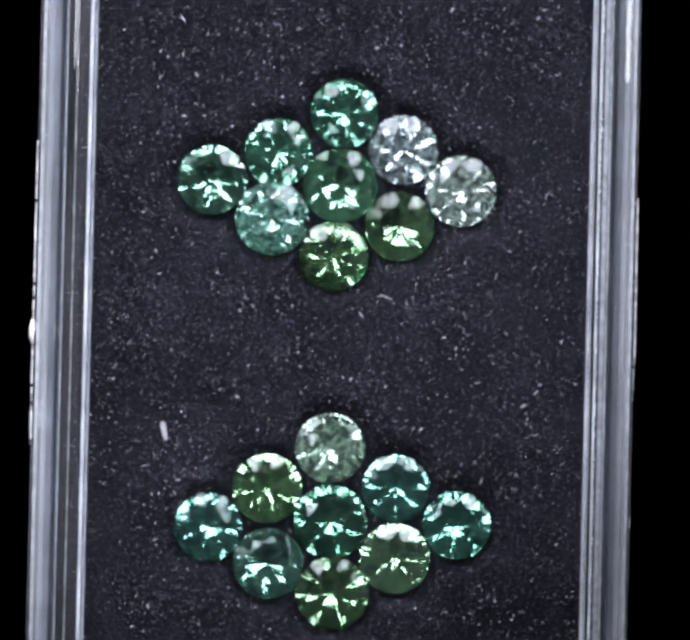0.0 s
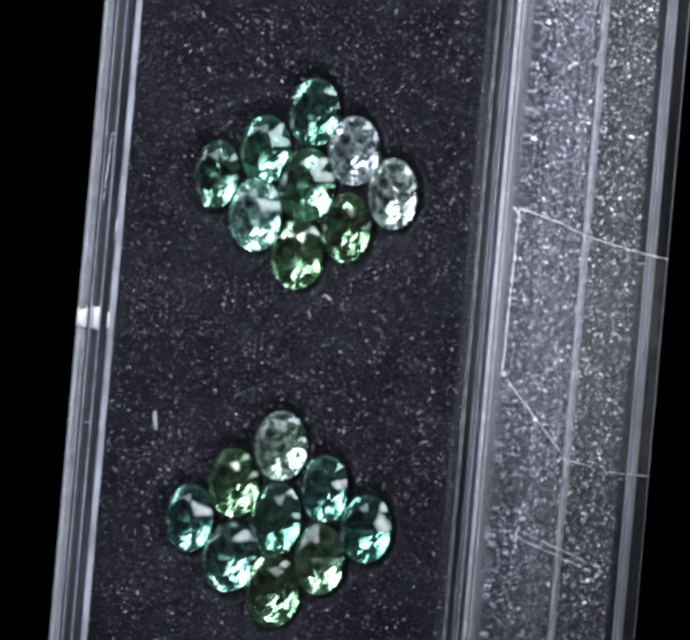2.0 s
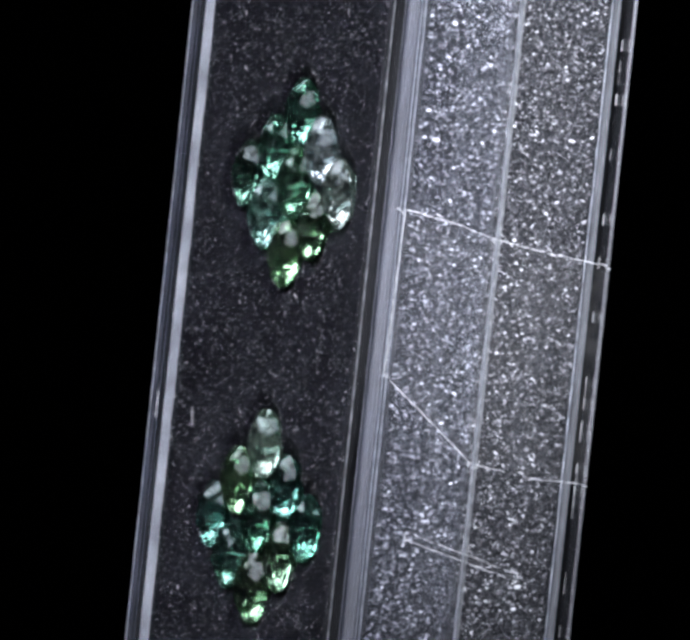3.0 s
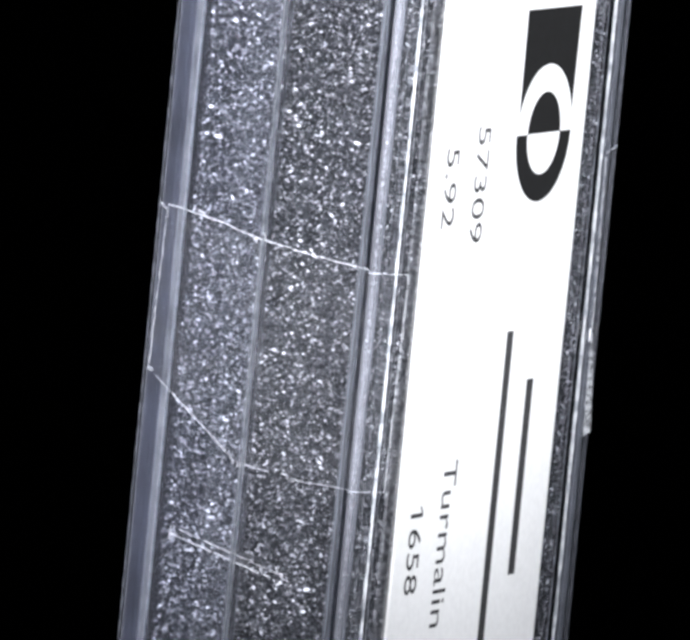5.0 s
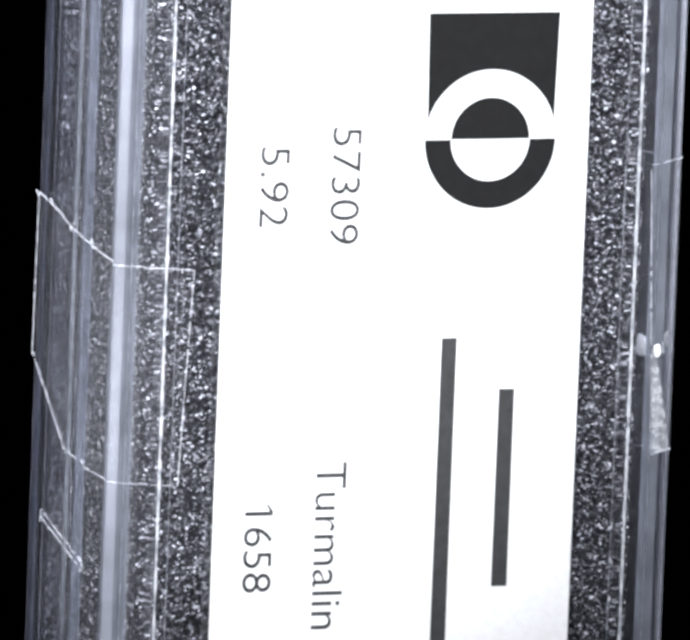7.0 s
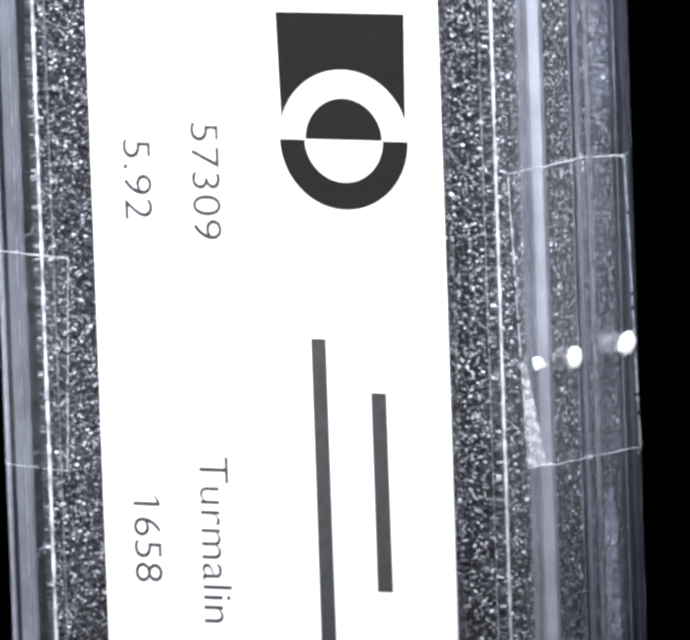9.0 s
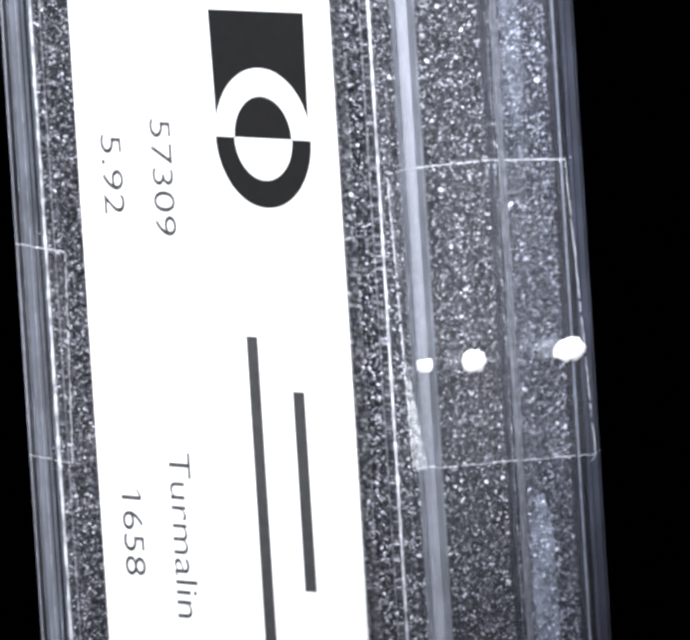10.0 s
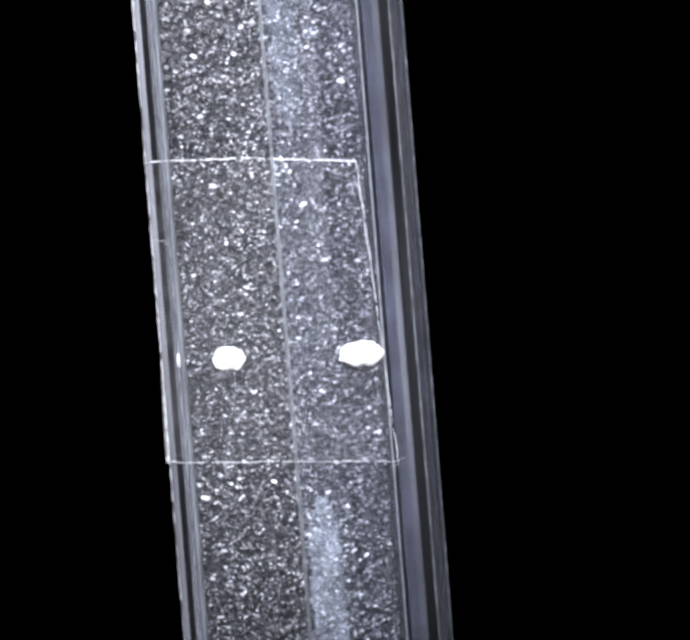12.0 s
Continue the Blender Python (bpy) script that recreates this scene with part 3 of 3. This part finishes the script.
def lint_flake(x, z, length, wide, tilt):
    """A pale flake of lint that clings to the inside of the lid's pane."""
    bm = bmesh.new()
    up = Vector((math.cos(tilt), 0, math.sin(tilt)))
    side = Vector((-up.z, 0, up.x))
    rng = random.Random(4)
    rows = []
    for k in range(9):
        f = k / 8 - 0.5
        w = wide * (0.35 + 0.65 * math.cos(f * 2.6)) * rng.uniform(0.8, 1.1)
        c = Vector((x, -4.56, z)) + up * f * length
        rows.append([bm.verts.new(c + side * w * q + Vector((0, d, 0))) for q, d in ((-0.5, 0.0), (0.0, 0.05), (0.5, 0.0), (0.0, -0.02))])
    for a, b in zip(rows, rows[1:]):
        for k in range(4):
            bm.faces.new((a[k], a[(k + 1) % 4], b[(k + 1) % 4], b[k]))
    bm.faces.new(rows[0])
    bm.faces.new(rows[-1])
    bmesh.ops.recalc_face_normals(bm, faces=bm.faces)
    part("lint_flake", bm, FLAKE, box, "pale grey flake of lint inside the lid", BASE)


lint_flake(-10.85, -7.6, 1.25, 0.42, 1.8)
mover(box, Matrix.Translation(BASE))

# ---------------------------------------------------------------- gemstones and their places (x, z, radius, colour)
DEEP, TEAL, MINT = (0.41, 0.70, 0.57), (0.42, 0.71, 0.64), (0.64, 0.91, 0.82)
LEAF, OLIVE, PALE, ICE = (0.55, 0.79, 0.49), (0.49, 0.67, 0.44), (0.86, 0.96, 0.91), (0.84, 0.92, 0.94)
STONES = [(0.35, 13.31, 2.24, DEEP), (-3.82, 10.68, 2.24, (0.5, 0.86, 0.68)), (4.24, 11.03, 2.27, ICE), (-8.13, 8.79, 2.27, (0.43, 0.65, 0.53)),
          (0.18, 8.62, 2.41, (0.52, 0.84, 0.62)), (8.04, 8.44, 2.32, PALE), (-4.19, 6.4, 2.41, MINT), (4.1, 6.05, 2.27, OLIVE),
          (-0.11, 4.04, 2.27, LEAF), (-0.06, -8.44, 2.27, (0.76, 0.92, 0.8)), (-4.08, -11.16, 2.27, LEAF), (4.25, -10.96, 2.2, TEAL),
          (-7.84, -13.74, 2.24, TEAL), (0.08, -13.2, 2.41, (0.33, 0.55, 0.44)), (8.27, -13.26, 2.22, (0.37, 0.67, 0.57)),
          (-3.91, -16.01, 2.3, (0.48, 0.75, 0.65)), (4.3, -15.53, 2.3, (0.6, 0.82, 0.58)), (0.31, -17.88, 2.38, OLIVE)]
GIRDLE = -3.65
NAMES = {DEEP: "deep green", ICE: "icy blue-grey", PALE: "pale mint", MINT: "mint green", OLIVE: "olive green", LEAF: "leaf green", TEAL: "dark teal"}


def brilliant(r, rng):
    """A round brilliant: table towards -y, culet towards +y; convex hull of its facet corners."""
    pts = []
    crown, pav, girdle = rng.uniform(0.24, 0.31) * r, rng.uniform(0.76, 0.96) * r, 0.03 * r
    table, star, tip = rng.uniform(0.5, 0.6) * r, rng.uniform(0.75, 0.8) * r, rng.uniform(0.2, 0.34)
    for i in range(8):
        a = radians(45 * i)
        pts.append((table * math.cos(a), -girdle - crown, table * math.sin(a)))
        a += radians(22.5)
        pts.append((star * math.cos(a), -girdle - crown * 0.62, star * math.sin(a)))
        pts.append((tip * r * math.cos(a), girdle + pav * (1.015 - tip), tip * r * math.sin(a)))
    for i in range(32):
        a = radians(11.25 * i)
        for y in (-girdle, girdle):
            pts.append((r * math.cos(a), y, r * math.sin(a)))
    pts.append((0, girdle + pav, 0))
    bm = bmesh.new()
    vs = [bm.verts.new(p) for p in pts]
    bmesh.ops.convex_hull(bm, input=vs)
    bmesh.ops.dissolve_limit(bm, angle_limit=radians(1.2), verts=bm.verts, edges=bm.edges)
    return bm


def gemstone(x, z, r, colour, k):
    rng = random.Random(k)
    name = NAMES.get(colour, "green")
    ob = part("gemstone", brilliant(r, rng), gem_material(colour, 0.014 if sum(colour) > 2.3 else 0.006), None)
    tagged(ob, name + " round brilliant-cut tourmaline bedded in black foam", "gemstone", "cut tourmalines in the box")
    tilt = Matrix.Rotation(radians(rng.uniform(-4, 4)), 4, "X") @ Matrix.Rotation(radians(rng.uniform(-4, 4)), 4, "Z") @ Matrix.Rotation(radians(rng.uniform(0, 45)), 4, "Y")
    mover(ob, Matrix.Translation(Vector((x, GIRDLE, z)) * 0.001) @ tilt)


for k, s in enumerate(STONES):
    gemstone(*s, k)

# ---------------------------------------------------------------- foam insert
foam = tagged(new("foam_insert"), "black foam insert with a flocked face and glittering cut sides", "foam insert")
foam.empty_display_size = 0.01
FX, FZ0, FZ1, FACE = 17.05, -31.6, 28.6, -3.9


def face_y(x, z):
    y = FACE + 0.07 * noise.noise(Vector((x * 0.35, z * 0.35, 3))) + 0.03 * noise.noise(Vector((x * 2.5, z * 2.5, 7)))
    for sx, sz, r, _ in STONES:
        d = math.hypot(x - sx, z - sz)
        if d < r + 1.4:
            y = max(y, FACE + 0.85 + (r + 0.12 - d) * 0.9) if d < r + 0.12 else max(y, FACE + 0.85 * ((r + 1.4 - d) / 1.28) ** 2)
    edge = min(FX - abs(x), z - FZ0, FZ1 - z)
    if edge < 0.5:
        y += (0.5 - edge) ** 2 * 1.2
    return y


def flocked_face():
    nx, nz = 150, 264
    verts, faces = [], []
    for j in range(nz + 1):
        z = FZ0 + (FZ1 - FZ0) * j / nz
        for i in range(nx + 1):
            x = -FX + 2 * FX * i / nx
            verts.append((x, face_y(x, z), z))
    w = nx + 1
    for j in range(nz):
        for i in range(nx):
            a = j * w + i
            faces.append((a, a + 1, a + 1 + w, a + w))
    rim = [i for i in range(w)] + [j * w + nx for j in range(1, nz + 1)] + [nz * w + i for i in range(nx - 1, -1, -1)] + [j * w for j in range(nz - 1, 0, -1)]
    n0 = len(verts)
    verts += [(verts[i][0], -0.5, verts[i][2]) for i in rim]
    for k in range(len(rim)):
        m = (k + 1) % len(rim)
        faces.append((rim[m], rim[k], n0 + k, n0 + m))
    me = bpy.data.meshes.new("flocked_face")
    me.from_pydata([(Vector(v) * 0.001 - BASE) for v in verts], [], faces)
    me.materials.append(FLOCK)
    for p in me.polygons:
        p.use_smooth = True
    ob = new("flocked_face", me)
    ob.parent = foam
    return tagged(ob, "black flocked velvet-like face")


flocked_face()
bm = bmesh.new()
block(bm, -FX, FX, -0.6, 9.35, FZ0, FZ1)
bevel(bm, 0.3, 2)
part("foam_body", bm, FOAM, foam, "black open-cell foam", BASE)


def glints():
    """Shiny cell films that the cut sides of the foam show, packed denser at -x for brightness."""
    rng = random.Random(5)
    verts, faces = [], []

    def grain(n):
        """Cells lie flattened across the depth of the foam."""
        t = Vector((0, 1, 0)) if abs(n.x) > 0.5 else Vector((1, 0, 0))
        t = Matrix.Rotation(rng.gauss(0, 0.55), 3, n) @ t
        return t, n.cross(t)

    def flake(p, n, size):
        t, s = grain(n)
        tilt = Matrix.Rotation(rng.gauss(0, 0.6), 3, t) @ Matrix.Rotation(rng.gauss(0, 0.5), 3, s)
        t, s, up = tilt @ t, tilt @ s, tilt @ n
        k = len(verts)
        a, b = size * rng.uniform(0.7, 1.7), size * rng.uniform(0.25, 0.7)
        bow = rng.uniform(-0.5, 0.5) * size
        for u, w in ((-a, -b), (-a * 0.2, -b + bow), (a, -b * 0.6), (a * 0.9, b * 0.6), (-a * 0.1, b + bow), (-a * 0.8, b)):
            verts.append((p + t * u + s * w + up * rng.uniform(-0.1, 0.25) * size) * 0.001 - BASE)
        faces.append((k, k + 1, k + 4, k + 5))
        faces.append((k + 1, k + 2, k + 3, k + 4))

    def bubble(p, n, r):
        t, w = grain(n)
        m = n + t * rng.uniform(-0.5, 0.5) + w * rng.uniform(-0.5, 0.5)
        a, b, k = r * rng.uniform(0.9, 1.8), r * rng.uniform(0.55, 0.9), len(verts)
        for h, q in ((-0.3, 1.0), (0.35, 0.8)):
            for i in range(6):
                c = 1.0472 * i
                verts.append((p + t * a * q * math.cos(c) + w * b * q * math.sin(c) + m * r * h) * 0.001 - BASE)
        verts.append((p + m * r * 0.75) * 0.001 - BASE)
        for i in range(6):
            q = (i + 1) % 6
            faces.append((k + i, k + q, k + 6 + q, k + 6 + i))
            faces.append((k + 6 + i, k + 6 + q, k + 12))

    def cell(p, n):
        if rng.random() < 0.74:
            flake(p, n, rng.uniform(0.035, 0.115))
        else:
            bubble(p, n, min(0.22, rng.lognormvariate(-2.65, 0.35)))

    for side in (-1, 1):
        # Extra cells at -x stand in for stronger light on that side.
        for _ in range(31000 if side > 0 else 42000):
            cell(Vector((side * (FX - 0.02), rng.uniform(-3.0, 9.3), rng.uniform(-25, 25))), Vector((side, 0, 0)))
    for _ in range(22000):
        cell(Vector((rng.uniform(11.0, 17.0) * rng.choice((-1, 1)), 9.36, rng.uniform(-25, 25))), Vector((0, 1, 0)))
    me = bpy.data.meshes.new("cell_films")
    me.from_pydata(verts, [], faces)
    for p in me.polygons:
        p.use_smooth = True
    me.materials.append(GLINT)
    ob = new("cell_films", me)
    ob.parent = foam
    tagged(ob, "glittering cell films of the cut foam, packed denser to brighten one side", kind="stuff")


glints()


def fibres():
    rng = random.Random(9)
    bm = bmesh.new()
    for _ in range(9000):
        x, z = rng.uniform(-16.8, 16.8), rng.uniform(-24, 24)
        if any(math.hypot(x - s[0], z - s[1]) < s[2] + 0.1 for s in STONES):
            continue
        y = face_y(x, z) - 0.02
        a, l = rng.uniform(0, 6.28), rng.uniform(0.04, 0.16) * (3 if rng.random() < 0.04 else 1)
        strand(bm, (x, y, z), (x + l * math.cos(a), y - rng.uniform(0, 0.12), z + l * math.sin(a)), rng.uniform(0.007, 0.02))
    part("flock_fibres", bm, FIBRE, foam, "grey stray fibres on the flock", BASE)["kind"] = "stuff"
    bm = bmesh.new()
    for x, z, l, a, r in ((3.35, 1.44, 0.85, -0.4, 0.035), (2.95, 1.5, 0.5, 0.15, 0.03), (2.4, 17.6, 0.25, 0.8, 0.05),
                          (14.8, -1.2, 0.25, 1.2, 0.05), (-9.3, 15.6, 0.3, 2.2, 0.05), (12.4, -5.4, 0.35, 0.5, 0.06), (7.2, 20.2, 0.4, 1.0, 0.04)):
        d = Vector((math.cos(a) * l / 2, -0.05, math.sin(a) * l / 2))
        c = Vector((x, face_y(x, z) - 0.06, z))
        strand(bm, c - d, c, r * 0.6, 1.6)
        strand(bm, c, c + d, r, 0.5)
    for _ in range(46):
        x, z, l, a = rng.uniform(-16, 16), rng.uniform(-20, 21), rng.uniform(0.06, 0.3), rng.uniform(0, 6.28)
        if all(math.hypot(x - q[0], z - q[1]) > q[2] + 0.5 for q in STONES):
            c = Vector((x, face_y(x, z) - 0.05, z))
            strand(bm, c, c + Vector((math.cos(a) * l, -0.03, math.sin(a) * l)), rng.uniform(0.02, 0.05), 0.6)
    part("lint", bm, LINT, foam, "whitish lint on the flock", BASE)["kind"] = "stuff"


fibres()
mover(foam, Matrix.Translation(BASE))


def motions():
    times = [i * 0.25 for i in range(49)]
    for ob, local in MOVERS:
        walk(ob, [(t, turn_at(t) @ local) for t in times])


motions()
